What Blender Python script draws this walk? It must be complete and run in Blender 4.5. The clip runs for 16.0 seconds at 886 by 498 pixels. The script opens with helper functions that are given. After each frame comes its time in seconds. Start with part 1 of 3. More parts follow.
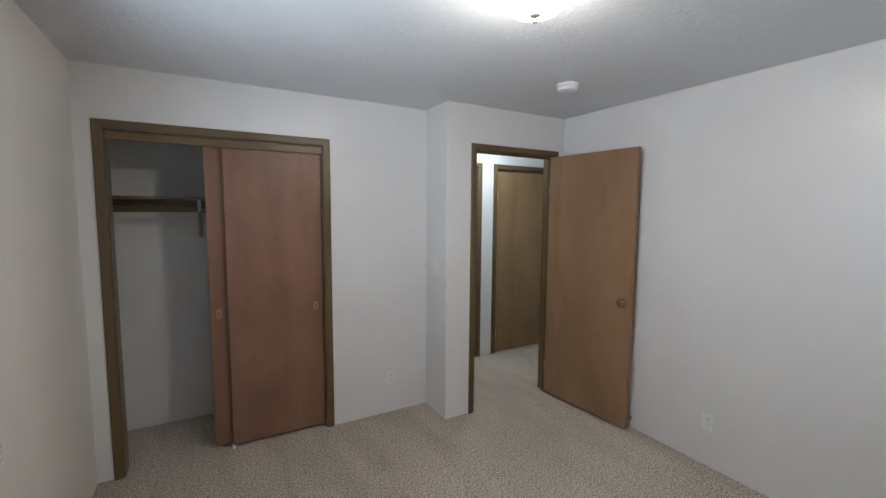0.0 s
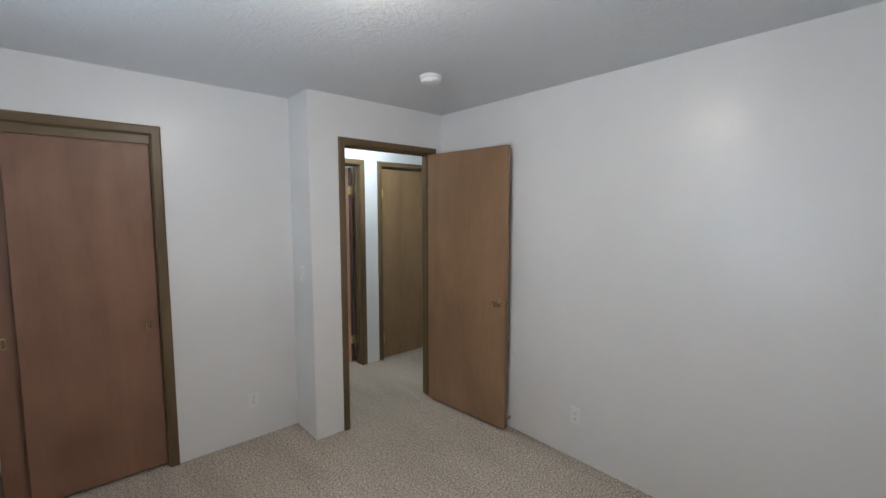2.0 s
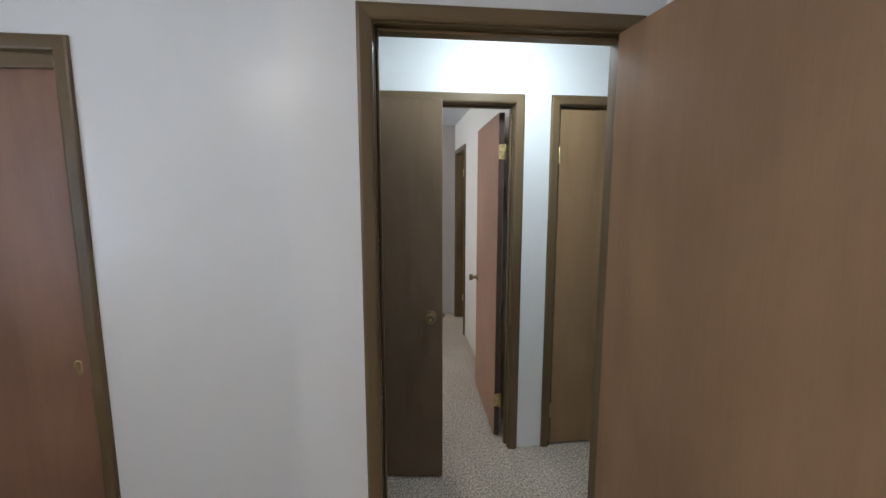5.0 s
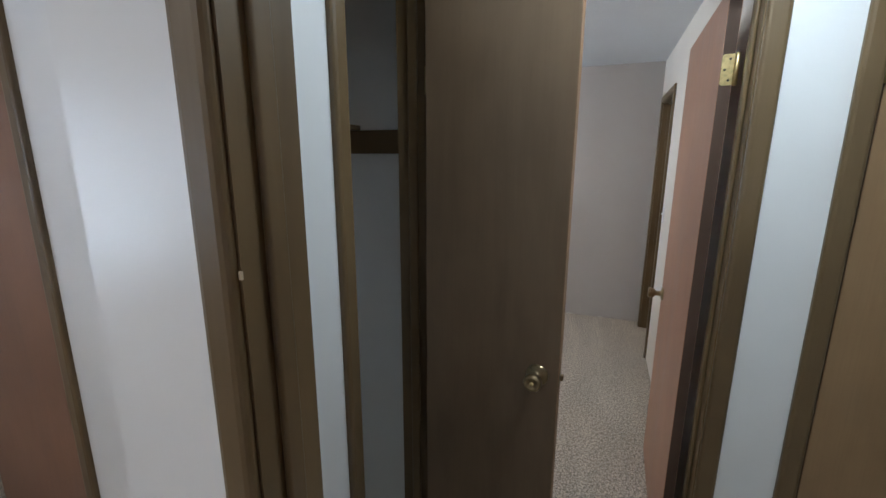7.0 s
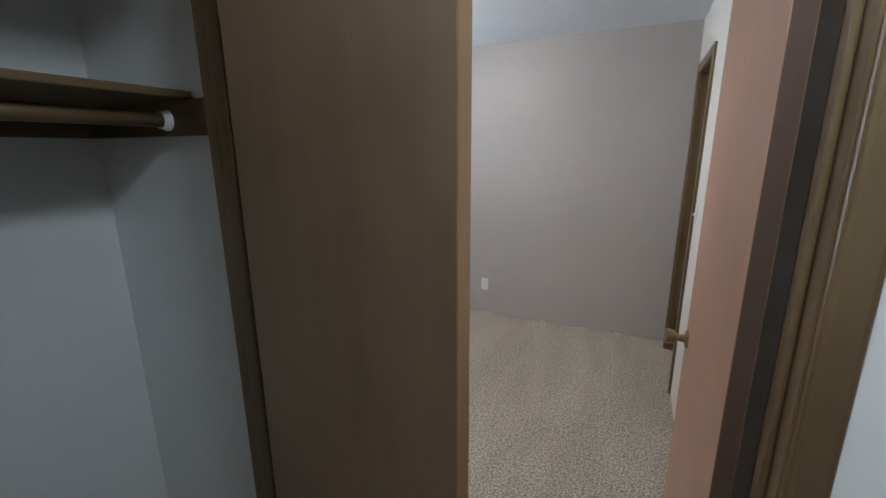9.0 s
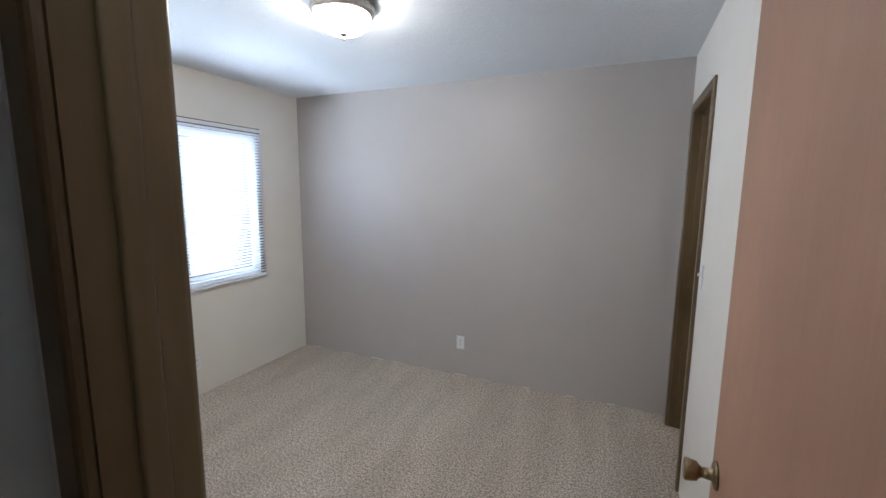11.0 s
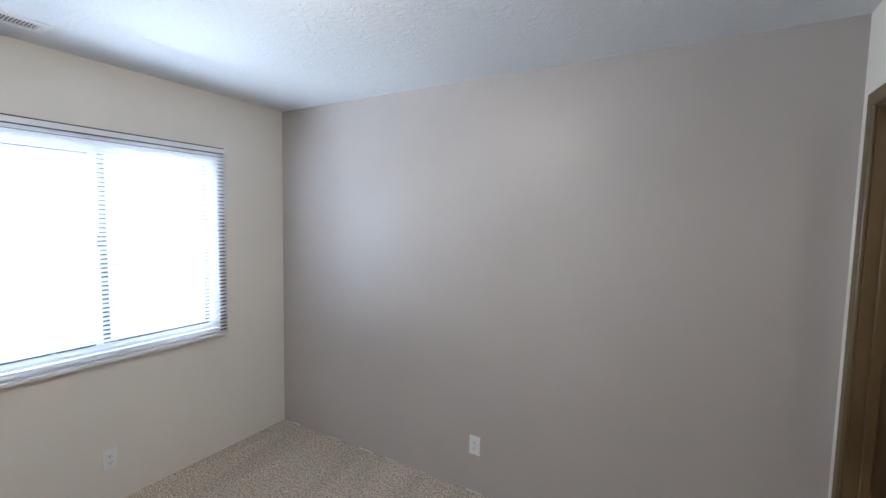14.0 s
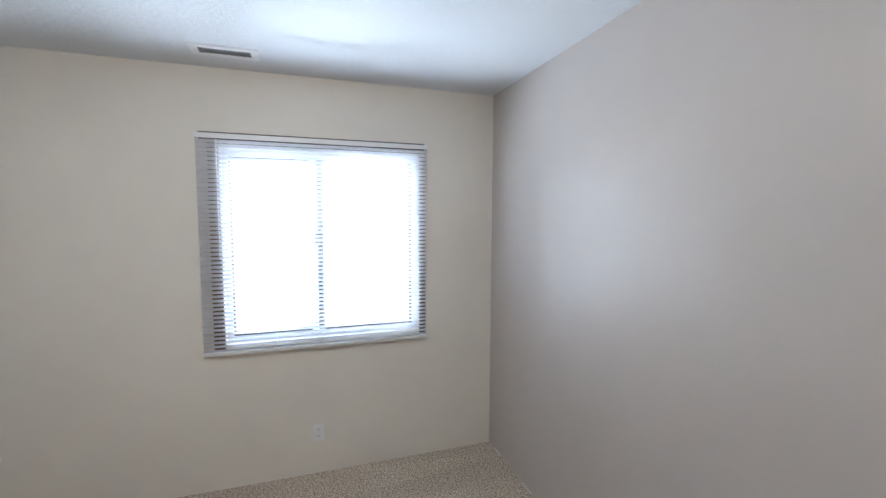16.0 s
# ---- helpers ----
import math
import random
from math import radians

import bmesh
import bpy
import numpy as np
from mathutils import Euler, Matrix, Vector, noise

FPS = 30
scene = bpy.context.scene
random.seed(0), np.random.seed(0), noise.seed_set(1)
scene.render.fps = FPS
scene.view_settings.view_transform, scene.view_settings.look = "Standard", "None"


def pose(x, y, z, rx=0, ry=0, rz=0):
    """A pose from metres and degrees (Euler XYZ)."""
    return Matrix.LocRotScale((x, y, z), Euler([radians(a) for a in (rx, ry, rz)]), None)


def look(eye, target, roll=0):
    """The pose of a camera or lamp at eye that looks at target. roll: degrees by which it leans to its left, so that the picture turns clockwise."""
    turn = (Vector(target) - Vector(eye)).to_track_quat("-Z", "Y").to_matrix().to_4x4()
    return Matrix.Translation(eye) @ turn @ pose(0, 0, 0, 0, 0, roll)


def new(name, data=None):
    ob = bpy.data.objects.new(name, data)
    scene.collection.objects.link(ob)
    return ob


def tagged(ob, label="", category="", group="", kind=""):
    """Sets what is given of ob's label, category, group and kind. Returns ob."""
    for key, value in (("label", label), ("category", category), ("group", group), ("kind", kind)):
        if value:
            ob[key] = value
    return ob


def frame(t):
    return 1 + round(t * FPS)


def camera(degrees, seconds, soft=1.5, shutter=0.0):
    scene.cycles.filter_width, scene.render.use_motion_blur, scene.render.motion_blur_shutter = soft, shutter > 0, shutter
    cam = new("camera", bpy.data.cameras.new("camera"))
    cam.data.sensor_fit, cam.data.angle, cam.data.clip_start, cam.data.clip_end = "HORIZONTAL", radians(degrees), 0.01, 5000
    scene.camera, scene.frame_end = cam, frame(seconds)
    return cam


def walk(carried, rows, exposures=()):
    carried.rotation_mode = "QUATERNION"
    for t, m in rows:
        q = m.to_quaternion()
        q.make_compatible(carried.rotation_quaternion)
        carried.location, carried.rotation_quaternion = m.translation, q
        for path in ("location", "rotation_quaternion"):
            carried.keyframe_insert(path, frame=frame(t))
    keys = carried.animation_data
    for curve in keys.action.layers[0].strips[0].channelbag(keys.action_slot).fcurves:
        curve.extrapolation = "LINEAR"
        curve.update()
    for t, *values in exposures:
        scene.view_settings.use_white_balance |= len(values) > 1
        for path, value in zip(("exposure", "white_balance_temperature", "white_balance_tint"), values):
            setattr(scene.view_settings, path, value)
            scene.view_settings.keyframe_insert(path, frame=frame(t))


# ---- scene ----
cam = camera(93.5, 16.0)
PATH = [
    (0, (0.071, -0.004, 1.633), (1.056, 1.727, 1.452), 0.4),
    (0.5, (-0.028, -0.051, 1.636), (1.124, 1.574, 1.457), 0.2),
    (1, (0.002, -0.118, 1.640), (1.291, 1.402, 1.463), 0.2),
    (1.5, (0.181, -0.108, 1.622), (1.524, 1.364, 1.450), -0.1),
    (2, (0.441, -0.007, 1.634), (1.761, 1.485, 1.452), 0.0),
    (2.5, (0.759, 0.194, 1.592), (1.975, 1.773, 1.423), -0.2),
    (3, (1.044, 0.443, 1.604), (2.113, 2.125, 1.436), -0.1),
    (3.5, (1.300, 0.681, 1.612), (2.203, 2.456, 1.432), -0.1),
    (6, (2.220, 1.897, 1.599), (1.938, 3.851, 1.276), 0.1),
    (6.5, (2.258, 2.149, 1.600), (1.752, 4.049, 1.234), 0.2),
    (7, (2.292, 2.372, 1.584), (1.600, 4.200, 1.165), 0.2),
    (7.5, (2.352, 2.565, 1.592), (1.516, 4.322, 1.130), -0.2),
    (8, (2.408, 2.719, 1.592), (1.529, 4.451, 1.117), -0.1),
    (8.5, (2.427, 2.901, 1.581), (1.564, 4.642, 1.104), -0.3),
    (9, (2.413, 3.078, 1.569), (1.593, 4.841, 1.104), -0.4),
    (9.5, (2.397, 3.224, 1.587), (1.656, 5.029, 1.148), -0.0),
    (12, (2.370, 3.801, 1.581), (1.543, 5.613, 1.400), 0.8),
    (12.5, (2.281, 3.972, 1.578), (1.471, 5.794, 1.427), 0.8),
    (13, (2.222, 4.187, 1.578), (1.447, 6.027, 1.448), 0.8),
    (13.5, (2.204, 4.448, 1.581), (1.372, 6.262, 1.454), 0.6),
    (14, (2.181, 4.562, 1.649), (1.176, 6.285, 1.502), 1.1),
    (14.5, (2.156, 4.792, 1.627), (0.858, 6.308, 1.496), 0.4),
    (15, (2.129, 5.003, 1.606), (0.585, 6.267, 1.477), 0.1),
    (15.5, (2.142, 5.295, 1.606), (0.375, 6.222, 1.472), 0.0),
    (16, (2.097, 5.523, 1.627), (0.203, 6.146, 1.469), 0.2),
]
EXPOSURES = [(0.0, 0.16, 6430, 10), (3.7, 0.20, 6380, 10), (6.5, 0.13, 6200, 10), (8.0, 0.11, 6200, 10), (9.5, 0.22, 6150, 10), (12.0, 0.21, 6000, 10), (16.0, 0.23, 6200, 10)]
walk(cam, [(t, look(eye, target, roll)) for t, eye, target, roll in PATH], EXPOSURES)

# ---- world and large lights ----
world = bpy.data.worlds.new("world")
scene.world = world
world.use_nodes = True
sky = world.node_tree.nodes.new("ShaderNodeTexSky")
sky.sky_type, sky.sun_disc = "NISHITA", False
sky.sun_elevation, sky.sun_rotation = radians(40), radians(120)
world.node_tree.nodes["Background"].inputs[1].default_value = 0.1
world.node_tree.links.new(sky.outputs[0], world.node_tree.nodes["Background"].inputs[0])


def window_light(name, x, y, z, width, height, power, turn=-90):
    data = bpy.data.lights.new(name, "AREA")
    data.shape, data.size, data.size_y, data.energy, data.color = "RECTANGLE", width, height, power, (0.74, 0.87, 1.0)
    ob = new(name, data)
    # faces +x, into the room
    ob.matrix_world = look((x, y, z), (x + 1, y, z))
    return tagged(ob, "overcast daylight outside the window", "daylight")


WIN_B, WIN_A = 98.0, 78.0
BOWL = 66.0
HALL_BOWL = 52.0
SIDE_BOWL = 20.0
window_light("daylight_bedroom_window", -0.88, 5.64, 1.52, 1.35, 1.25, WIN_B)
window_light("daylight_first_room_window", -0.88, 1.14, 1.48, 1.25, 1.25, WIN_A)


# ---- materials ----
def material(name, color, rough=0.5, metal=0.0):
    m = bpy.data.materials.new(name)
    m.use_nodes = True
    b = m.node_tree.nodes["Principled BSDF"]
    b.inputs["Base Color"].default_value = (*color, 1)
    b.inputs["Roughness"].default_value = rough
    b.inputs["Metallic"].default_value = metal
    return m, m.node_tree, b


def coords(nt, scale=(1, 1, 1)):
    g = nt.nodes.new("ShaderNodeNewGeometry")
    mp = nt.nodes.new("ShaderNodeMapping")
    mp.inputs["Scale"].default_value = scale
    nt.links.new(g.outputs["Position"], mp.inputs[0])
    return mp.outputs[0]


def noise_node(nt, vec, scale, detail=4.0, rough=0.55, distort=0.0):
    n = nt.nodes.new("ShaderNodeTexNoise")
    n.inputs["Scale"].default_value, n.inputs["Detail"].default_value = scale, detail
    n.inputs["Roughness"].default_value, n.inputs["Distortion"].default_value = rough, distort
    nt.links.new(vec, n.inputs["Vector"])
    return n.outputs["Fac"]


def ramp(nt, fac, stops):
    r = nt.nodes.new("ShaderNodeValToRGB")
    while len(r.color_ramp.elements) < len(stops):
        r.color_ramp.elements.new(0.5)
    for e, (p, c) in zip(r.color_ramp.elements, stops):
        e.position, e.color = p, (*c, 1)
    nt.links.new(fac, r.inputs[0])
    return r.outputs[0]


def mix(nt, a, b, fac, mode="MIX"):
    n = nt.nodes.new("ShaderNodeMix")
    n.data_type, n.blend_type = "RGBA", mode
    for v, i in ((a, 6), (b, 7), (fac, 0)):
        if isinstance(v, (int, float)):
            n.inputs[i].default_value = v
        elif isinstance(v, tuple):
            n.inputs[i].default_value = (*v, 1)
        else:
            nt.links.new(v, n.inputs[i])
    return n.outputs[2]


def bump(nt, b, height, strength, distance):
    n = nt.nodes.new("ShaderNodeBump")
    n.inputs["Strength"].default_value, n.inputs["Distance"].default_value = strength, distance
    nt.links.new(height, n.inputs["Height"])
    nt.links.new(n.outputs[0], b.inputs["Normal"])


def tint(c, k):
    return tuple(min(1.0, v * k) for v in c)


def paint(name, color, rough=0.42, relief=0.12):
    """Rolled wall paint with a faint orange-peel texture and soft scuffs."""
    m, nt, b = material(name, color, rough)
    v = coords(nt)
    big = noise_node(nt, v, 1.7, 3)
    nt.links.new(ramp(nt, big, [(0.3, tint(color, 0.965)), (0.7, tint(color, 1.02))]), b.inputs["Base Color"])
    fine = noise_node(nt, v, 140, 3)
    bump(nt, b, fine, relief, 0.002)
    return m


def wood(name, color, dark, rough=0.38, along=2, figure=1.0, flame=0.0):
    """Stained veneer or trim; the grain runs along one axis."""
    m, nt, b = material(name, color, rough)
    sc = [6.0, 6.0, 6.0]
    sc[along] = 1.3
    tc = nt.nodes.new("ShaderNodeTexCoord")
    oi = nt.nodes.new("ShaderNodeObjectInfo")
    mp = nt.nodes.new("ShaderNodeMapping")
    mp.inputs["Scale"].default_value = sc
    add = nt.nodes.new("ShaderNodeVectorMath")
    mul = nt.nodes.new("ShaderNodeMath")
    mul.operation = "MULTIPLY"
    mul.inputs[1].default_value = 37.0
    nt.links.new(oi.outputs["Random"], mul.inputs[0])
    nt.links.new(tc.outputs["Object"], add.inputs[0])
    nt.links.new(mul.outputs[0], add.inputs[1])
    nt.links.new(add.outputs[0], mp.inputs[0])
    wide = noise_node(nt, mp.outputs[0], 0.55 * figure, 4, 0.55, 1.4)
    mp2 = nt.nodes.new("ShaderNodeMapping")
    sc2 = [160.0, 160.0, 160.0]
    sc2[along] = 5.0
    mp2.inputs["Scale"].default_value = sc2
    nt.links.new(add.outputs[0], mp2.inputs[0])
    fine = noise_node(nt, mp2.outputs[0], 1.0, 3, 0.6)
    base = ramp(nt, wide, [(0.28, dark), (0.5, color), (0.75, tint(color, 1.12))])
    pores = ramp(nt, fine, [(0.35, (0.72, 0.70, 0.68)), (0.55, (1, 1, 1))])
    col = mix(nt, base, pores, 0.16, "MULTIPLY")
    if flame:
        mp3 = nt.nodes.new("ShaderNodeMapping")
        sc3 = [4.2, 4.2, 4.2]
        sc3[along] = 0.62
        mp3.inputs["Scale"].default_value = sc3
        nt.links.new(add.outputs[0], mp3.inputs[0])
        rings = nt.nodes.new("ShaderNodeTexNoise")
        rings.inputs["Scale"].default_value, rings.inputs["Detail"].default_value = 1.0, 1.5
        nt.links.new(mp3.outputs[0], rings.inputs["Vector"])
        saw = nt.nodes.new("ShaderNodeMath")
        saw.operation = "MULTIPLY"
        saw.inputs[1].default_value = 9.0
        nt.links.new(rings.outputs["Fac"], saw.inputs[0])
        tri = nt.nodes.new("ShaderNodeMath")
        tri.operation = "PINGPONG"
        tri.inputs[1].default_value = 0.5
        nt.links.new(saw.outputs[0], tri.inputs[0])
        fig = ramp(nt, tri.outputs[0], [(0.05, (0.80, 0.78, 0.76)), (0.30, (1, 1, 1)), (0.5, (1.05, 1.04, 1.03))])
        col = mix(nt, col, fig, flame, "MULTIPLY")
    worn = ramp(nt, noise_node(nt, add.outputs[0], 2.2, 5, 0.6), [(0.35, (0.86, 0.85, 0.84)), (0.65, (1.05, 1.05, 1.05))])
    nt.links.new(mix(nt, col, worn, 0.8, "MULTIPLY"), b.inputs["Base Color"])
    rr = nt.nodes.new("ShaderNodeMapRange")
    rr.inputs[3].default_value, rr.inputs[4].default_value = rough - 0.08, rough + 0.14
    nt.links.new(wide, rr.inputs[0])
    nt.links.new(rr.outputs[0], b.inputs["Roughness"])
    bump(nt, b, fine, 0.12, 0.001)
    return m


def carpet_material():
    m, nt, b = material("carpet", (0.33, 0.28, 0.22), 0.95)
    v = coords(nt)
    tuft = noise_node(nt, v, 120, 3, 0.8)
    speck = noise_node(nt, v, 66, 2, 0.7)
    lanes = noise_node(nt, coords(nt, (5.5, 1.1, 1)), 1.0, 3, 0.5, 0.6)
    base = ramp(nt, tuft, [(0.40, (0.20, 0.165, 0.13)), (0.495, (0.50, 0.425, 0.34)), (0.59, (0.82, 0.72, 0.60))])
    flecks = ramp(nt, speck, [(0.40, (0.50, 0.465, 0.43)), (0.50, (1, 1, 1)), (0.7, (1.12, 1.1, 1.06))])
    col = mix(nt, base, flecks, 0.85, "MULTIPLY")
    nap = ramp(nt, lanes, [(0.36, (0.88, 0.87, 0.86)), (0.64, (1.08, 1.08, 1.08))])
    nt.links.new(mix(nt, col, nap, 0.9, "MULTIPLY"), b.inputs["Base Color"])
    b.inputs["Sheen Weight"].default_value = 0.25
    b.inputs["Sheen Roughness"].default_value = 0.6
    bump(nt, b, tuft, 0.9, 0.008)
    return m


def ceiling_material():
    """White ceiling with a knocked-down skip-trowel texture."""
    m, nt, b = material("ceiling_texture", (0.74, 0.75, 0.76), 0.75)
    v = coords(nt)
    n1 = noise_node(nt, v, 34, 5, 0.6, 0.9)
    flat = ramp(nt, n1, [(0.46, (0, 0, 0)), (0.56, (1, 1, 1)), (1.0, (1, 1, 1))])
    stain = noise_node(nt, v, 1.2, 3)
    nt.links.new(ramp(nt, stain, [(0.3, (0.71, 0.73, 0.76)), (0.7, (0.75, 0.77, 0.80))]), b.inputs["Base Color"])
    bump(nt, b, flat, 0.4, 0.003)
    return m


def glass_material():
    m = bpy.data.materials.new("window_glass")
    m.use_nodes = True
    nt = m.node_tree
    nt.nodes.clear()
    out = nt.nodes.new("ShaderNodeOutputMaterial")
    tr, gl, mx, fr = (nt.nodes.new("ShaderNode" + k) for k in ("BsdfTransparent", "BsdfGlossy", "MixShader", "Fresnel"))
    gl.inputs["Roughness"].default_value = 0.02
    nt.links.new(fr.outputs[0], mx.inputs[0])
    nt.links.new(tr.outputs[0], mx.inputs[1])
    nt.links.new(gl.outputs[0], mx.inputs[2])
    nt.links.new(mx.outputs[0], out.inputs[0])
    return m


def slat_material():
    m, nt, b = material("blind_slat", (0.86, 0.87, 0.90), 0.4)
    out = nt.nodes["Material Output"]
    tl, mx = nt.nodes.new("ShaderNodeBsdfTranslucent"), nt.nodes.new("ShaderNodeMixShader")
    tl.inputs[0].default_value = (0.8, 0.85, 0.92, 1)
    mx.inputs[0].default_value = 0.22
    nt.links.new(b.outputs[0], mx.inputs[1])
    nt.links.new(tl.outputs[0], mx.inputs[2])
    nt.links.new(mx.outputs[0], out.inputs[0])
    return m


def glow(name, strength, color=(1.0, 0.93, 0.83)):
    m, nt, b = material(name, (0.85, 0.84, 0.8), 0.25)
    b.inputs["Emission Color"].default_value = (*color, 1)
    b.inputs["Emission Strength"].default_value = strength
    return m


def metal(name, color, rough):
    m, nt, b = material(name, color, rough, 1.0)
    n = noise_node(nt, coords(nt), 90, 4)
    nt.links.new(ramp(nt, n, [(0.3, tint(color, 0.7)), (0.6, color)]), b.inputs["Base Color"])
    return m


WALL_A = paint("white_wall_paint", (0.775, 0.766, 0.764), 0.31, 0.04)
WALL_HALL = paint("hall_wall_paint", (0.76, 0.77, 0.77), 0.36)
WALL_B = paint("cream_wall_paint", (0.80, 0.762, 0.702), 0.55)
TAUPE = paint("taupe_wall_paint", (0.49, 0.452, 0.432), 0.40)
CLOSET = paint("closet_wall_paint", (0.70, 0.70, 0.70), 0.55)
CEILING = ceiling_material()
CARPET = carpet_material()
TRIM = wood("brown_stained_trim", (0.142, 0.093, 0.044), (0.098, 0.062, 0.029), 0.33)
TRIM_X = wood("brown_stained_head_trim_x", (0.142, 0.093, 0.044), (0.098, 0.062, 0.029), 0.33, 0)
TRIM_Y = wood("brown_stained_head_trim_y", (0.142, 0.093, 0.044), (0.098, 0.062, 0.029), 0.33, 1)
LAUAN = wood("reddish_door_veneer", (0.31, 0.182, 0.100), (0.265, 0.150, 0.081), 0.42, flame=0.15)
LAUAN_B = wood("pinkish_door_veneer", (0.44, 0.240, 0.155), (0.40, 0.212, 0.135), 0.42, flame=0.12)
SLIDER = wood("red_brown_closet_veneer", (0.255, 0.131, 0.083), (0.215, 0.107, 0.067), 0.40, flame=0.12)
HALLDOOR = wood("golden_brown_door_veneer", (0.28, 0.175, 0.088), (0.215, 0.135, 0.066), 0.40, flame=0.18)
DARKDOOR = wood("dark_brown_door_veneer", (0.185, 0.124, 0.075), (0.145, 0.095, 0.055), 0.38, flame=0.12)
# door edges: shade in the gap is put into this darker brown
DOOR_EDGE = wood("shaded_door_edge", (0.080, 0.045, 0.030), (0.060, 0.034, 0.022), 0.75)
BRASS = metal("antique_brass", (0.34, 0.26, 0.15), 0.28)
BRASS_BRIGHT = metal("bright_brass", (0.74, 0.60, 0.30), 0.3)
NICKEL = metal("brushed_nickel", (0.55, 0.52, 0.48), 0.3)
STEEL = metal("grey_steel_bracket", (0.34, 0.33, 0.31), 0.4)
PLASTIC = material("white_plastic", (0.82, 0.83, 0.84), 0.35)[0]
VINYL = material("window_vinyl", (0.72, 0.74, 0.77), 0.4)[0]
# window frame's shaded room side, with the shade put into the colour
WINFRAME = material("shaded_window_frame", (0.045, 0.045, 0.05), 0.45)[0]
RUBBER = material("white_rubber", (0.75, 0.74, 0.72), 0.6)[0]
CAULK = material("white_caulk", (0.70, 0.68, 0.64), 0.6)[0]
RAW = material("bare_chipped_wood", (0.55, 0.45, 0.33), 0.7)[0]
DARK = material("dark_slot_and_shade", (0.02, 0.02, 0.02), 0.7)[0]
DUCT = material("dark_duct", (0.025, 0.027, 0.032), 0.7)[0]
RED = material("red_indicator", (0.5, 0.05, 0.04), 0.4)[0]
GLASS = glass_material()
SLAT = slat_material()
BOWL_GLASS = glow("lit_white_glass_bowl", BOWL)
SIDE_GLASS = glow("lit_side_room_bowl", SIDE_BOWL)
HALL_GLASS = glow("lit_hall_glass_bowl", HALL_BOWL, (0.82, 0.94, 1.0))


# ---- mesh helpers ----
def box(bm, x0, x1, y0, y1, z0, z1, bevel=0.0, seg=2):
    made = bmesh.ops.create_cube(bm, size=1.0)["verts"]
    for v in made:
        v.co = Vector(((x0 + x1) / 2 + v.co.x * (x1 - x0), (y0 + y1) / 2 + v.co.y * (y1 - y0), (z0 + z1) / 2 + v.co.z * (z1 - z0)))
    if bevel:
        edges = list({e for v in made for e in v.link_edges})
        bmesh.ops.bevel(bm, geom=edges, offset=bevel, segments=seg, profile=0.5, affect="EDGES")
    return bm


def lathe(bm, profile, m=Matrix(), steps=28):
    """A turned solid round local z from (radius, height) pairs."""
    rings = []
    for r, h in profile:
        if r < 1e-6:
            rings.append([bm.verts.new(m @ Vector((0, 0, h)))])
        else:
            rings.append([bm.verts.new(m @ Vector((r * math.cos(a), r * math.sin(a), h))) for a in (2 * math.pi * i / steps for i in range(steps))])
    for a, b in zip(rings, rings[1:]):
        for i in range(steps):
            j = (i + 1) % steps
            q = [a[i % len(a)], a[j % len(a)], b[j % len(b)], b[i % len(b)]]
            q = list(dict.fromkeys(q))
            if len(q) > 2:
                bm.faces.new(q)
    for f in bm.faces:
        f.smooth = True
    return bm


def part(name, bm, mat, parent=None, label="", smooth=False, m=None):
    """Links a bmesh as one mesh object under a thing or a part; m moves it into place first."""
    if m is not None:
        bmesh.ops.transform(bm, matrix=m, verts=bm.verts)
    bmesh.ops.recalc_face_normals(bm, faces=bm.faces)
    me = bpy.data.meshes.new(name)
    bm.to_mesh(me)
    bm.free()
    me.materials.append(mat)
    if smooth:
        for p in me.polygons:
            p.use_smooth = True
    ob = new(name, me)
    ob.parent = parent
    return tagged(ob, label) if label else ob


def thing(name, at, label, category, group="", kind=""):
    ob = new(name)
    ob.empty_display_size = 0.05
    ob.location = at
    return tagged(ob, label, category, group, kind)


def B(*a, **k):
    return box(bmesh.new(), *a, **k)


def axes(d, n):
    """A frame with x along d, y along n and z up, both given in plan."""
    return Matrix(((d[0], n[0], 0, 0), (d[1], n[1], 0, 0), (0, 0, 1, 0), (0, 0, 0, 1)))


H = 2.44
T = 0.115


# ---- walls, floor, ceilings ----
def wall(name, x0, x1, y0, y1, mat, label, holes=(), z0=0.0, z1=H):
    """A solid wall with rectangular holes (start, end, sill, head) along its longer side."""
    bm = bmesh.new()
    lx = (x1 - x0) >= (y1 - y0)
    a0, a1 = (x0, x1) if lx else (y0, y1)

    def piece(p, q, lo, hi):
        if q - p < 1e-4 or hi - lo < 1e-4:
            return
        if lx:
            box(bm, p, q, y0, y1, lo, hi)
        else:
            box(bm, x0, x1, p, q, lo, hi)

    at = a0
    for s, e, sill, head in sorted(holes):
        piece(at, s, z0, z1)
        piece(s, e, z0, sill)
        piece(s, e, head, z1)
        at = e
    piece(at, a1, z0, z1)
    return tagged(part(name, bm, mat), label, "wall", kind="structure")


J = 0.018
CL = (-0.411, 0.806, 2.080)     # closet opening in the first room: x, x, head
DA = (1.917, 2.712, 2.102)      # first room's door
DK = (3.176, 3.645, 2.085)      # hall closet: y, y, head
DB = (1.865, 2.652, 2.097)      # bedroom door
DC = (2.925, 3.690, 2.097)      # closed hall door
DD = (5.964, 6.600, 2.066)      # side door in the bedroom: y, y, head
WB = (5.068, 6.225, 0.872, 2.008)
WA = (0.550, 1.730, 0.872, 2.008)
XW = -0.55
XE = 2.732
YN = 6.75
YC = 3.05                       # closet wall of the first room
YD = 2.717                      # door wall of the first room
XA = 2.835                      # plain wall of the first room


def hole(o):
    return (o[0] - J, o[1] + J, 0.0, o[2] + J)


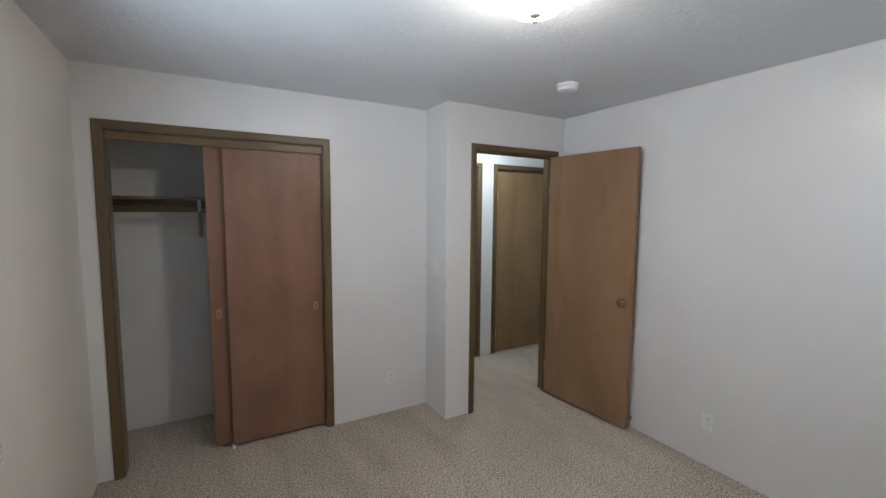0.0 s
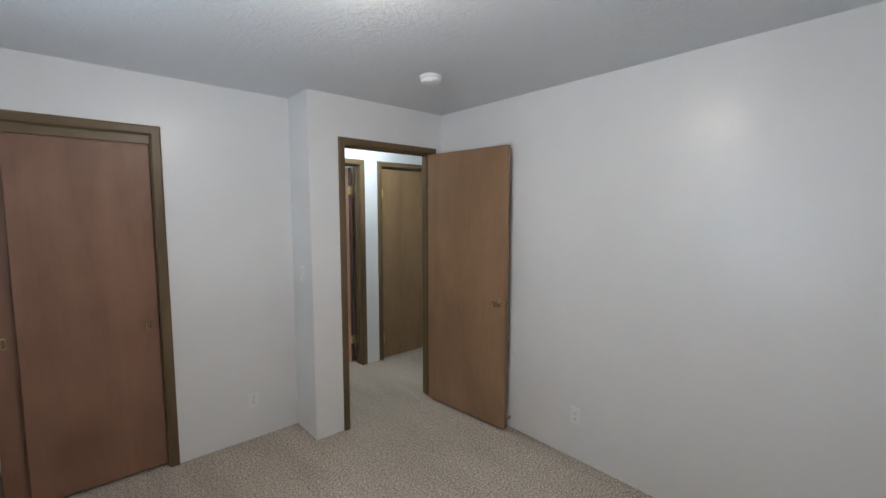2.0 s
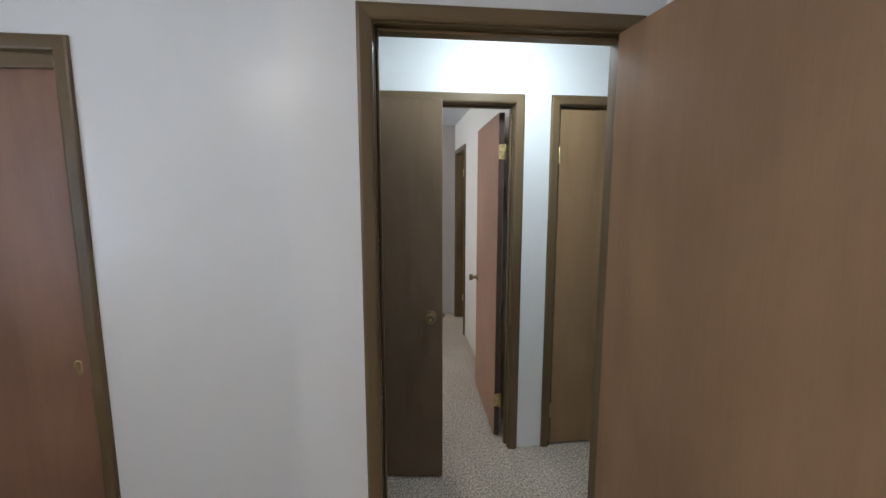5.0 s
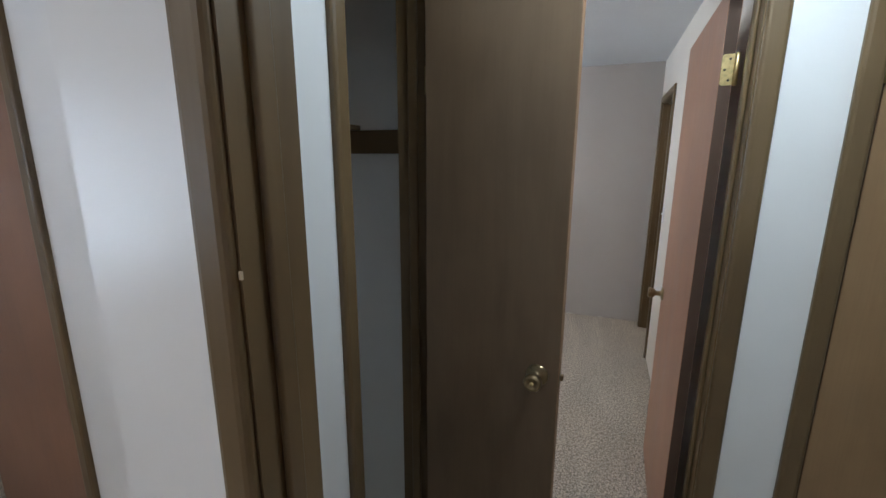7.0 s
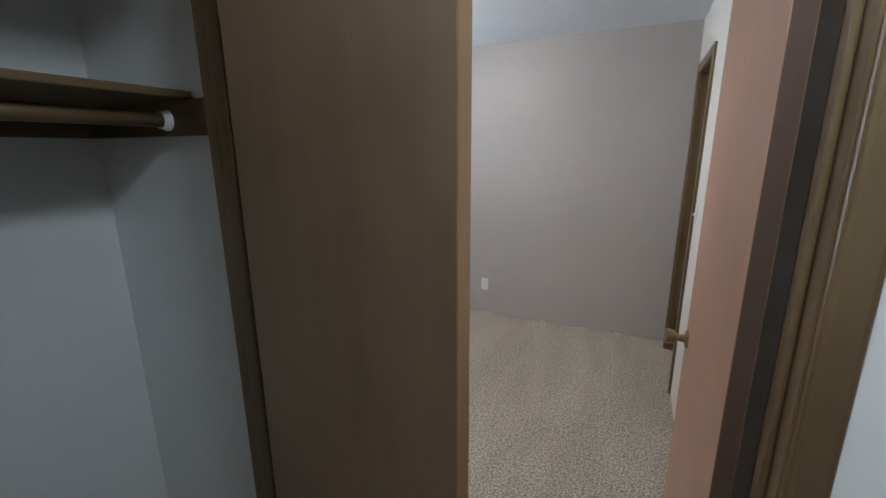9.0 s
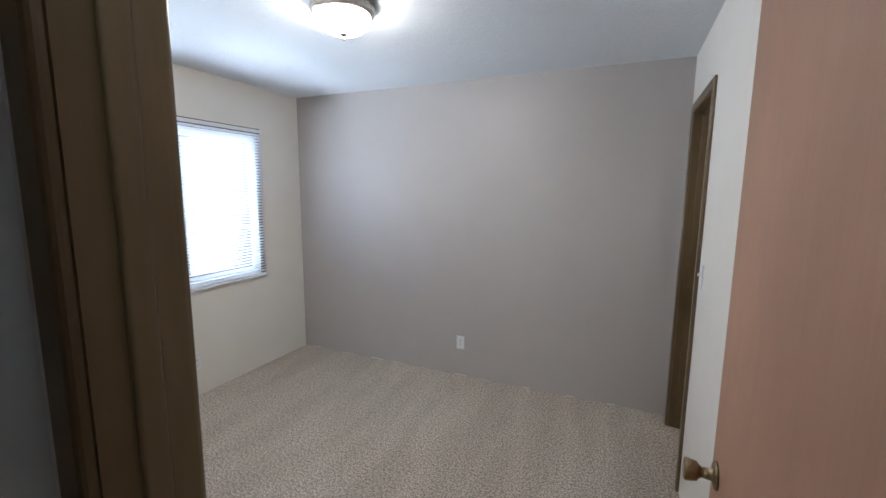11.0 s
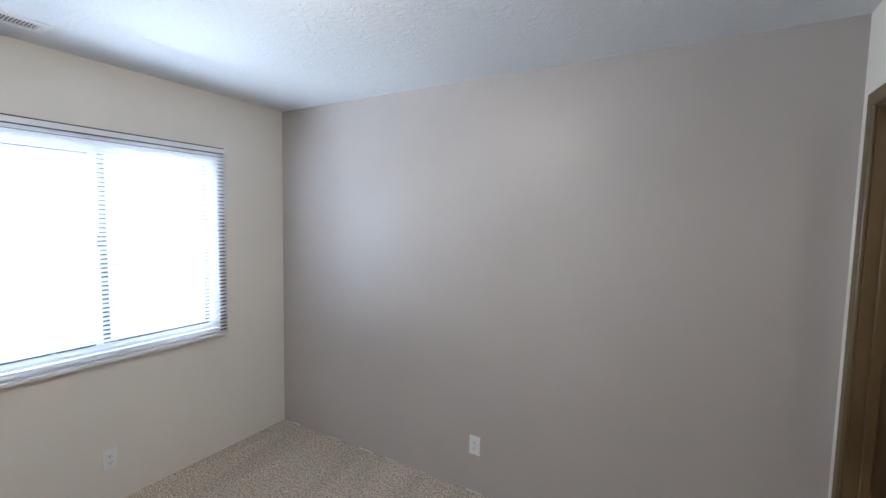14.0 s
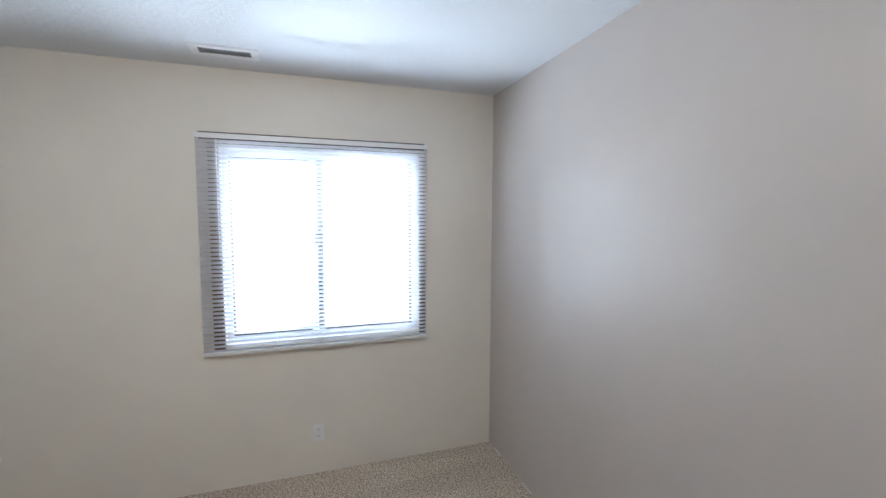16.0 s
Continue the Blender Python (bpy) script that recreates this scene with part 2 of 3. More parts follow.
wall("wall_first_room_south", XW, 2.96, -0.765, -0.65, WALL_A, "plain white painted bedroom wall")
wall("wall_first_room_west", XW - T, XW, -0.765, 3.42, WALL_B, "off-white painted wall with window opening", [WA])
wall("wall_bedroom_west", XW - T, XW, 3.42, YN + T, WALL_B, "cream painted wall with window opening", [WB])
wall("wall_first_room_east", XA, 2.96, -0.65, 2.833, WALL_A, "plain white semi-gloss painted wall")
wall("wall_first_room_closet", XW, 1.65, YC, 3.165, WALL_A, "white painted wall with closet opening", [hole(CL)])
wall("wall_first_room_door", 1.65, XA, YD, 2.833, WALL_A, "white painted wall with doorway", [hole(DA)])
wall("wall_hall_west", 1.65, 1.765, 2.833, 3.785, WALL_HALL, "white hall wall with narrow closet doorway", [hole(DK)])
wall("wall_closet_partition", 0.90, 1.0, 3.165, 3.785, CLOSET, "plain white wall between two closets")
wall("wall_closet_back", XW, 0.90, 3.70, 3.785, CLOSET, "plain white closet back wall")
wall("wall_hall_north", XW, 4.6, 3.785, 3.90, WALL_HALL, "white hall wall with two doorways", [hole(DB), hole(DC)])
wall("wall_hall_south", 2.96, 4.6, YD, 2.833, WALL_HALL, "plain white hall wall")
wall("wall_hall_end", 4.6, 4.7, YD, 3.90, WALL_HALL, "plain white hall end wall")
wall("wall_bedroom_north", XW, 4.3, YN, YN + T, TAUPE, "taupe painted accent wall")
wall("wall_bedroom_east", XE, XE + T, 3.90, YN, WALL_B, "white painted wall with side doorway", [hole(DD)])
wall("wall_side_room_east", 4.3, 4.4, 5.0, YN + T, WALL_B, "plain white side room wall")
wall("wall_side_room_south", XE + T, 4.3, 5.0, 5.1, WALL_B, "plain white side room wall")


def floor_slab():
    """Carpet as one gently uneven sheet over a slab."""
    x0, x1, y0, y1 = XW - T, 4.7, -0.765, YN + T
    bm = B(x0, x1, y0, y1, -0.12, 0.0)
    return tagged(part("floor_carpet", bm, CARPET), "beige speckled cut-pile carpet with vacuum marks", "carpet", kind="structure")


floor_slab()
for nm, y0, y1, lb in (("ceiling_first_room", -0.765, 2.79, "white knockdown-textured bedroom ceiling"),
                       ("ceiling_hall", 2.79, 3.84, "white textured hall ceiling"),
                       ("ceiling_bedroom", 3.84, YN + T, "white knockdown-textured ceiling with light")):
    tagged(part(nm, B(XW - T, 4.7, y0, y1, H, H + 0.12), CEILING), lb, "ceiling", kind="structure")


# ---- door frames ----
def door_frame(name, m, w, h, deep, label, front=True, back=True, stop=0.045, head_mat=None, casing=0.058, reveal=0.004):
    """Jambs, stops and mitred casings. Local x runs across the opening, y into the wall from the front face, z up."""
    head_mat = head_mat or TRIM_X
    th = thing(name, m.translation, label, "door frame", kind="structure")
    r = m.to_3x3().to_4x4()
    part("jamb", B(-J, 0, 0.001, deep - 0.001, 0.0, h + J), TRIM, th, m=r)
    part("jamb", B(w, w + J, 0.001, deep - 0.001, 0.0, h + J), TRIM, th, m=r)
    part("head_jamb", B(0, w, 0.001, deep - 0.001, h, h + J), head_mat, th, m=r)
    if stop is not None:
        s0, s1 = stop, stop + 0.034
        part("door_stop", B(0, 0.011, s0, s1, 0.0, h, bevel=0.0054, seg=4), TRIM, th, m=r)
        part("door_stop", B(w - 0.011, w, s0, s1, 0.0, h, bevel=0.0054, seg=4), TRIM, th, m=r)
        part("head_stop", B(0.011, w - 0.011, s0, s1, h - 0.011, h, bevel=0.003), head_mat, th, m=r)
    # casing section: (distance from the opening, thickness), rounded towards the opening
    shape = [(0.004, 0.0), (0.004, 0.005), (0.0055, 0.009), (0.009, 0.0125), (0.015, 0.0145), (casing - 0.010, 0.016), (casing - 0.003, 0.014), (casing, 0.010), (casing, 0.0)]
    for y, s, on in ((0.0, -1, front), (deep, 1, back)):
        if not on:
            continue
        sec = [(d + (reveal - 0.004 if s > 0 else 0.0), t) for d, t in shape]
        for side in (0, 1, 2):
            bm = bmesh.new()
            ends = []
            for end in (0, 1):
                ring = []
                for d, t in sec:
                    if side == 0:
                        p = (-d, y + s * t, 0.0 if end == 0 else h + d)
                    elif side == 1:
                        p = (w + d, y + s * t, 0.0 if end == 0 else h + d)
                    else:
                        p = ((-d if end == 0 else w + d), y + s * t, h + d)
                    ring.append(bm.verts.new(p))
                ends.append(ring)
            for i in range(len(sec) - 1):
                bm.faces.new((ends[0][i], ends[0][i + 1], ends[1][i + 1], ends[1][i]))
            bm.faces.new((ends[0][-1], ends[0][0], ends[1][0], ends[1][-1]))
            bm.faces.new(ends[0])
            bm.faces.new(ends[1])
            part("head_casing" if side == 2 else "side_casing", bm, head_mat if side == 2 else TRIM, th, m=r)
    return th


NORTH = Matrix()                                    # front faces -y
EAST = axes((0, 1), (-1, 0))                        # front faces +x, x runs along +y
WEST = axes((0, 1), (1, 0))                         # front faces -x


def put(x, y, base):
    return Matrix.Translation((x, y, 0)) @ base


door_frame("door_frame_1", put(DA[0], YD, NORTH), DA[1] - DA[0], DA[2], 0.116, "brown stained wood frame of an open doorway", stop=0.036, casing=0.052, reveal=0.024)
door_frame("door_frame_2", put(1.765, DK[0], EAST), DK[1] - DK[0], DK[2], T, "brown stained frame of the narrow hall closet", back=False, stop=0.040, head_mat=TRIM_Y)
door_frame("door_frame_3", put(DB[0], 3.785, NORTH), DB[1] - DB[0], DB[2], T, "brown stained wood frame of an open doorway", stop=0.040)
door_frame("door_frame_4", put(DC[0], 3.785, NORTH), DC[1] - DC[0], DC[2], T, "brown stained wood frame of a closed door", back=False, stop=0.042)
door_frame("door_frame_5", put(XE, DD[0], WEST), DD[1] - DD[0], DD[2], T, "brown stained frame of a narrow side door", back=False, stop=0.040, head_mat=TRIM_Y)
closet_frame = door_frame("door_frame_6", put(CL[0], YC, NORTH), CL[1] - CL[0], CL[2], T, "brown stained frame of a sliding-door closet", back=False, stop=None)


# ---- door leaves ----
KNOB = [(0.0, 0.0), (0.034, 0.0), (0.034, 0.003), (0.030, 0.007), (0.018, 0.010), (0.012, 0.014), (0.011, 0.026), (0.014, 0.032),
        (0.022, 0.037), (0.0265, 0.045), (0.0270, 0.056), (0.024, 0.063), (0.017, 0.065), (0.015, 0.062), (0.0, 0.062)]
KNOB_STRAIGHT = [(0.0, 0.0), (0.032, 0.0), (0.033, 0.004), (0.028, 0.008), (0.014, 0.011), (0.012, 0.030), (0.016, 0.036),
                 (0.022, 0.040), (0.0255, 0.058), (0.026, 0.064), (0.022, 0.067), (0.0, 0.067)]


def hinge_plate(t, hz):
    """A butt hinge leaf with two rounded corners on its free side."""
    pts = [(0.0, -0.044)]
    for z0, a0 in ((-0.036, -90), (0.036, 0)):
        pts += [(t - 0.010 + 0.008 * math.cos(radians(a0 + k * 18)), z0 + 0.008 * math.sin(radians(a0 + k * 18))) for k in range(6)]
    pts.append((0.0, 0.044))
    bm = bmesh.new()
    f = bm.faces.new([bm.verts.new((-0.0030, y, hz + z)) for y, z in pts])
    made = bmesh.ops.extrude_face_region(bm, geom=[f])["geom"]
    for v in made:
        if isinstance(v, bmesh.types.BMVert):
            v.co.x = -0.0012
    return bm


def door(name, pivot, d, n, length, top, veneer, label, knob_z=0.965, knob=KNOB, hinges=(0.24, 1.82), jamb=None, knobs=(0, 1), proud=True):
    """A flush hollow-core leaf. d points from the hinge along the leaf, n through its thickness to the face away from the pivot."""
    th = thing(name, (*pivot, 0), label, "door", kind="structure")
    r = axes(d, n)
    t = 0.035
    lo = 0.016
    panel = part("panel", B(0.0, length, 0.0, t, lo, top, bevel=0.0015), veneer, th, m=r)
    part("edge_strip", B(length - 0.0005, length + 0.0012, 0.0015, t - 0.0015, lo + 0.002, top - 0.002), LAUAN, panel, "plain wood door edge", m=r)
    part("edge_strip", B(-0.0012, 0.0005, 0.0015, t - 0.0015, lo + 0.002, top - 0.002), DOOR_EDGE, panel, "wood hinge edge, darkened for shade", m=r)
    kx = length - 0.062
    for side in knobs:
        y, s = (0.0, -1) if side == 0 else (t, 1)
        bm = lathe(bmesh.new(), knob, Matrix.Translation((kx, y, knob_z)) @ Matrix(((1, 0, 0, 0), (0, 0, s, 0), (0, 1, 0, 0), (0, 0, 0, 1))))
        k = part("knob", bm, BRASS, th, "antique brass round door knob", smooth=True, m=r)
        bm = lathe(bmesh.new(), [(0.0, 0.0), (0.006, 0.0), (0.006, 0.0645), (0.004, 0.066), (0.0, 0.066)], Matrix.Translation((kx, y, knob_z)) @ Matrix(((1, 0, 0, 0), (0, 0, s, 0), (0, 1, 0, 0), (0, 0, 0, 1))), 12)
        part("lock_button", bm, BRASS_BRIGHT, k, smooth=True, m=r)
    plate = part("latch_plate", B(length + 0.0012, length + 0.0025, 0.006, t - 0.006, knob_z - 0.028, knob_z + 0.028, bevel=0.0005), BRASS, th, m=r)
    part("latch_bolt", B(length + 0.0025, length + 0.013, 0.011, t - 0.011, knob_z - 0.009, knob_z + 0.009, bevel=0.003), BRASS, plate, m=r)
    for hz in hinges:
        hg = thing_part("hinge", th)
        part("hinge_leaf", hinge_plate(t, hz), BRASS_BRIGHT, hg, m=r)
        bm = lathe(bmesh.new(), [(0, -0.047), (0.003, -0.047), (0.0065, -0.044), (0.0065, 0.044), (0.003, 0.047), (0, 0.047)], Matrix.Translation((-0.004, -0.005, hz)), 14)
        part("hinge_knuckle", bm, BRASS_BRIGHT, hg, smooth=True, m=r)
        if jamb is not None:
            bm = box(bmesh.new(), -0.0009, 0.0009, -0.017, 0.017, -0.044, 0.044, bevel=0.0005)
            part("jamb_leaf", bm, BRASS_BRIGHT, hg, m=Matrix.Translation((jamb[0] - pivot[0], jamb[1] - pivot[1], hz)) @ axes((jamb[2], jamb[3]), (-jamb[3], jamb[2])))
        for k in range(3):
            bm = lathe(bmesh.new(), [(0, 0), (0.0036, 0), (0.003, 0.0012), (0, 0.0012)], Matrix.Translation((-0.003, (0.012, 0.024, 0.012)[k], hz + (-0.030, 0.0, 0.030)[k])) @ pose(0, 0, 0, 0, -90, 0), 8)
            part("screw", bm, DARK, hg, m=r)
    return th


def thing_part(name, parent):
    ob = new(name)
    ob.empty_display_size = 0.02
    ob.parent = parent
    return ob


def ang(a):
    return (math.cos(radians(a)), math.sin(radians(a)))


door("door_1", (2.711, 2.714), ang(-85.4), ang(-175.4), 0.798, 2.097, LAUAN, "reddish-brown flush wood door standing open by the wall", jamb=(2.7105, 2.735, 1, 0))
door("door_2", (1.770, 3.641), ang(-7), ang(-97), 0.450, 2.072, DARKDOOR, "dark brown narrow closet door standing open", knob_z=0.945, jamb=None)
door("door_3", (2.629, 3.910), ang(88.3), ang(178.3), 0.765, 2.078, LAUAN_B, "pinkish-brown flush wood door standing open", knob_z=0.935, knob=KNOB_STRAIGHT, hinges=(0.26, 1.848), jamb=(2.6505, 3.882, 1, 0))
door("door_4", (2.928, 3.787), (1, 0), (0, 1), 0.759, 2.078, HALLDOOR, "golden-brown flush wood door, closed", knobs=(0,))
door("door_5", (2.850, 6.596), ang(-3), ang(-93), 0.628, 2.046, SLIDER, "reddish-brown side door opened into the next room", hinges=(0.26, 1.848), jamb=(2.830, 6.5985, 0, 1))


# strike plates and small wear on the jambs
def strike_plate(at, along, label):
    th = tagged(part("strike_plate", B(-0.0012, 0.0012, -0.014, 0.014, -0.03, 0.03, bevel=0.0006), BRASS), label, "strike plate")
    th.matrix_world = Matrix.Translation(at) @ along
    part("strike_slot", B(-0.0016, 0.0016, -0.006, 0.006, -0.013, 0.013), DARK, th)


strike_plate((1.746, DK[0] + 0.0006, 0.945), axes((0, 1), (-1, 0)), "brass strike plate on the closet jamb")
strike_plate((DA[0] + 0.0006, YD + 0.022, 0.965), axes((1, 0), (0, 1)), "brass strike plate on the doorway jamb")


# ---- sliding closet doors of the first room ----
def sliding_panel(name, x0, x1, y0, pull_x, label):
    th = thing(name, (x0, y0, 0), label, "closet door", "sliding closet doors")
    part("panel", B(0, x1 - x0, 0, 0.030, 0.022, 2.055, bevel=0.0015), SLIDER, th)
    part("edge_strip", B(-0.0012, 0.0004, 0.0015, 0.0285, 0.024, 2.05), DOOR_EDGE, th, "dark closet door edge")
    # oval flush pull: rim and sunken cup
    bm = bmesh.new()
    rim_o, rim_i, cup = [], [], []
    for i in range(24):
        a = 2 * math.pi * i / 24
        ox, oz = math.cos(a), math.sin(a)
        for lst, rx, rz, y in ((rim_o, 0.014, 0.014, -0.0005), (rim_i, 0.0105, 0.0105, -0.003), (cup, 0.009, 0.009, -0.0008)):
            lst.append(bm.verts.new((pull_x - x0 + rx * ox, y, 0.935 + rz * oz + (0.016 if oz >= 0 else -0.016))))
    for i in range(24):
        j = (i + 1) % 24
        bm.faces.new((rim_o[i], rim_o[j], rim_i[j], rim_i[i]))
        bm.faces.new((rim_i[i], rim_i[j], cup[j], cup[i]))
    pull = part("finger_pull", bm, BRASS_BRIGHT, th, "oval brass flush finger pull")
    bm = bmesh.new()
    vs = [bm.verts.new((pull_x - x0 + 0.009 * math.cos(a), -0.0009, 0.935 + 0.009 * math.sin(a) + (0.016 if math.sin(a) >= 0 else -0.016))) for a in (2 * math.pi * i / 24 for i in range(24))]
    bm.faces.new(vs)
    part("pull_cup", bm, BRASS, pull)
    return th


sliding_panel("closet_sliding_door", 0.180, 0.803, 3.075, 0.750, "red-brown veneer sliding closet door, front panel, pushed aside")
sliding_panel("closet_sliding_door", 0.074, 0.719, 3.122, 0.124, "red-brown veneer sliding closet door behind another")
part("track_fascia", B(CL[0] + 0.001, CL[1] - 0.001, 3.052, 3.068, 2.030, CL[2] - 0.001, bevel=0.003), TRIM_X, None)
tagged(bpy.data.objects["track_fascia"], "brown wood fascia hiding the closet door track", "trim", kind="structure")
tagged(part("door_guide", B(0.172, 0.192, 3.060, 3.115, 0.0, 0.02, bevel=0.003), PLASTIC), "small plastic closet door floor guide", "door guide")


# ---- closet shelves and rods ----
def rod_mesh(p, q, r=0.0165):
    p, q = Vector(p), Vector(q)
    m = Matrix.Translation(p) @ (q - p).to_track_quat("Z", "Y").to_matrix().to_4x4()
    length = (q - p).length
    return lathe(bmesh.new(), [(0, 0), (r, 0), (r, length), (0, length)], m, 20)


shelf_a = thing("closet_shelf", (XW, 3.70, 1.70), "dark brown wood closet shelf with cleats", "shelf")
mt = Matrix.Translation((-XW, -3.70, -1.70))
part("board", B(XW, 0.90, 3.385, 3.699, 1.700, 1.719, bevel=0.002), TRIM_X, shelf_a, m=mt)
part("back_cleat", B(XW, 0.90, 3.680, 3.699, 1.612, 1.699, bevel=0.002), TRIM_X, shelf_a, m=mt)
part("side_cleat", B(XW + 0.001, XW + 0.019, 3.30, 3.679, 1.612, 1.699, bevel=0.002), TRIM_Y, shelf_a, m=mt)
rod_a = tagged(part("closet_rod", rod_mesh((XW + 0.019, 3.425, 1.640), (0.899, 3.425, 1.640)), TRIM_X, smooth=True), "dark brown round wooden closet rod", "closet rod")
brk = thing("shelf_bracket", (0.036, 3.70, 1.42), "grey steel shelf and rod bracket on the wall", "bracket")
mt = Matrix.Translation((-0.02, -3.70, -1.42))
part("wall_strap", B(0.008, 0.032, 3.675, 3.679, 1.42, 1.70, bevel=0.001), STEEL, brk, m=mt)
bm = B(-0.011, 0.011, -0.002, 0.002, 0.0, 0.385, bevel=0.001)
part("diagonal_strut", bm, STEEL, brk, m=mt @ Matrix.Translation((0.02, 3.674, 1.425)) @ pose(0, 0, 0, 45.5, 0, 0))
part("shelf_arm", B(0.010, 0.030, 3.395, 3.678, 1.695, 1.6995), STEEL, brk, m=mt)
part("rod_hook", B(0.010, 0.030, 3.400, 3.404, 1.615, 1.6995, bevel=0.001), STEEL, brk, m=mt)

shelf_k = thing("closet_shelf", (1.0, 3.165, 1.67), "brown wood shelf on cleats in the narrow closet", "shelf")
mt = Matrix.Translation((-1.0, -3.165, -1.67))
part("board", B(1.001, 1.425, 3.166, 3.784, 1.690, 1.708, bevel=0.003), TRIM_Y, shelf_k, m=mt)
part("side_cleat", B(1.001, 1.648, 3.765, 3.784, 1.605, 1.689, bevel=0.002), TRIM_X, shelf_k, m=mt)
part("side_cleat", B(1.001, 1.648, 3.166, 3.184, 1.605, 1.689, bevel=0.002), TRIM_X, shelf_k, m=mt)
part("back_cleat", B(1.001, 1.019, 3.185, 3.764, 1.605, 1.689, bevel=0.002), TRIM_Y, shelf_k, m=mt)
rod_k = tagged(part("closet_rod", rod_mesh((1.350, 3.185, 1.642), (1.350, 3.764, 1.642)), TRIM_Y, smooth=True), "brown round wooden closet rod in plastic sockets", "closet rod")
for y, s in ((3.764, -1), (3.185, 1)):
    bm = lathe(bmesh.new(), [(0.0175, 0.0), (0.025, 0.0), (0.025, 0.004), (0.021, 0.006), (0.021, 0.018), (0.0175, 0.018)], Matrix.Translation((1.350, y, 1.642)) @ pose(0, 0, 0, 90 if s < 0 else -90, 0, 0), 24)
    part("rod_socket", bm, PLASTIC, rod_k, "white plastic rod socket", smooth=True)


# ---- electrical plates ----
def wall_plate(name, label, cat, m, toggle):
    """Local x across, y out of the wall, z up."""
    th = thing(name, m.translation, label, cat, "wall plates")
    r = m.to_3x3().to_4x4()
    part("cover_plate", B(-0.035, 0.035, 0.0, 0.006, -0.0575, 0.0575, bevel=0.003), PLASTIC, th, m=r)
    if toggle:
        tg = part("toggle", box(bmesh.new(), -0.005, 0.005, 0.0, 0.016, -0.004, 0.012, bevel=0.002), PLASTIC, th, m=r @ pose(0, 0.003, 0, 18, 0, 0))
        part("toggle_slot", B(-0.0055, 0.0055, 0.0055, 0.0068, -0.0125, 0.0125), PLASTIC, th, m=r)
        for z in (-0.030, 0.030):
            part("screw", lathe(bmesh.new(), [(0, 0.005), (0.003, 0.005), (0.003, 0.0066), (0, 0.0070)], pose(0, 0, z, -90, 0, 0), 10), VINYL, th, m=r)
    else:
        for z in (-0.0195, 0.0195):
            rc = part("receptacle", B(-0.0165, 0.0165, 0.004, 0.0085, z - 0.0140, z + 0.0140, bevel=0.0025), PLASTIC, th, m=r)
            for x, hh in ((-0.0065, 0.0045), (0.0065, 0.0038)):
                part("slot", B(x - 0.0011, x + 0.0011, 0.0080, 0.0090, z - hh + 0.002, z + hh + 0.002), DARK, rc, m=r)
            part("ground_hole", lathe(bmesh.new(), [(0, 0.008), (0.0025, 0.008), (0.0025, 0.0090), (0, 0.0090)], pose(0, 0, z - 0.0075, -90, 0, 0), 10), DARK, rc, m=r)
        part("screw", lathe(bmesh.new(), [(0, 0.005), (0.003, 0.005), (0.003, 0.0066), (0, 0.0070)], pose(0, 0, 0, -90, 0, 0), 10), VINYL, th, m=r)
    return th


OUT_S, OUT_W, OUT_E = axes((1, 0), (0, -1)), axes((0, 1), (-1, 0)), axes((0, 1), (1, 0))
for x, y, z, o, lb in ((1.329, YC, 0.291, OUT_S, "white duplex outlet low on the closet wall"), (XA, 1.385, 0.294, OUT_W, "white duplex outlet low on the plain wall"),
                       (1.152, YN, 0.296, OUT_S, "white duplex outlet on the taupe wall"), (XW, 5.571, 0.265, OUT_E, "white duplex outlet under the window")):
    wall_plate("outlet", lb, "outlet", Matrix.Translation((x, y, z)) @ o, False)
for x, y, z, o, lb in ((1.65, 2.882, 1.182, OUT_W, "white light switch on the wall return"), (1.765, 2.925, 1.203, OUT_E, "white light switch beside the hall closet"),
                       (XE, 5.826, 1.190, OUT_W, "white light switch beside the side door")):
    wall_plate("light_switch", lb, "light switch", Matrix.Translation((x, y, z)) @ o, True)


# ---- ceiling fixtures ----
def ceiling_lamp(x, y, glass, label):
    th = thing("ceiling_lamp", (x, y, H), label, "ceiling lamp", "ceiling lamps")
    pan = lathe(bmesh.new(), [(0, 0), (0.118, 0.0), (0.140, -0.006), (0.150, -0.014), (0.150, -0.020), (0.143, -0.026), (0.146, -0.032), (0.146, -0.038), (0.136, -0.046), (0.126, -0.048), (0, -0.048)], steps=48)
    part("canopy", pan, NICKEL, th, "brushed nickel stepped canopy", smooth=True)
    prof = [(0.128, -0.047)]
    for i in range(1, 15):
        a = math.pi / 2 * i / 14
        prof.append((0.128 * math.cos(a) ** 0.8 if i < 14 else 0.0, -0.047 - 0.082 * math.sin(a)))
    part("glass_bowl", lathe(bmesh.new(), prof, steps=48), glass, th, "lit frosted white glass bowl", smooth=True)
    fin = [(0, -0.126), (0.020, -0.127), (0.021, -0.131), (0.012, -0.136), (0.006, -0.139), (0.005, -0.144), (0.009, -0.147), (0.009, -0.152), (0.004, -0.157), (0, -0.158)]
    part("finial", lathe(bmesh.new(), fin, steps=20), NICKEL, th, smooth=True)
    return th


ceiling_lamp(1.092, 1.156, BOWL_GLASS, "nickel flush ceiling lamp with lit white bowl")
ceiling_lamp(1.105, 5.275, BOWL_GLASS, "nickel flush ceiling lamp with lit white bowl")
ceiling_lamp(3.600, 5.700, SIDE_GLASS, "lit flush ceiling lamp in the side room")
ceiling_lamp(2.560, 3.300, HALL_GLASS, "lit flush ceiling lamp in the hall")

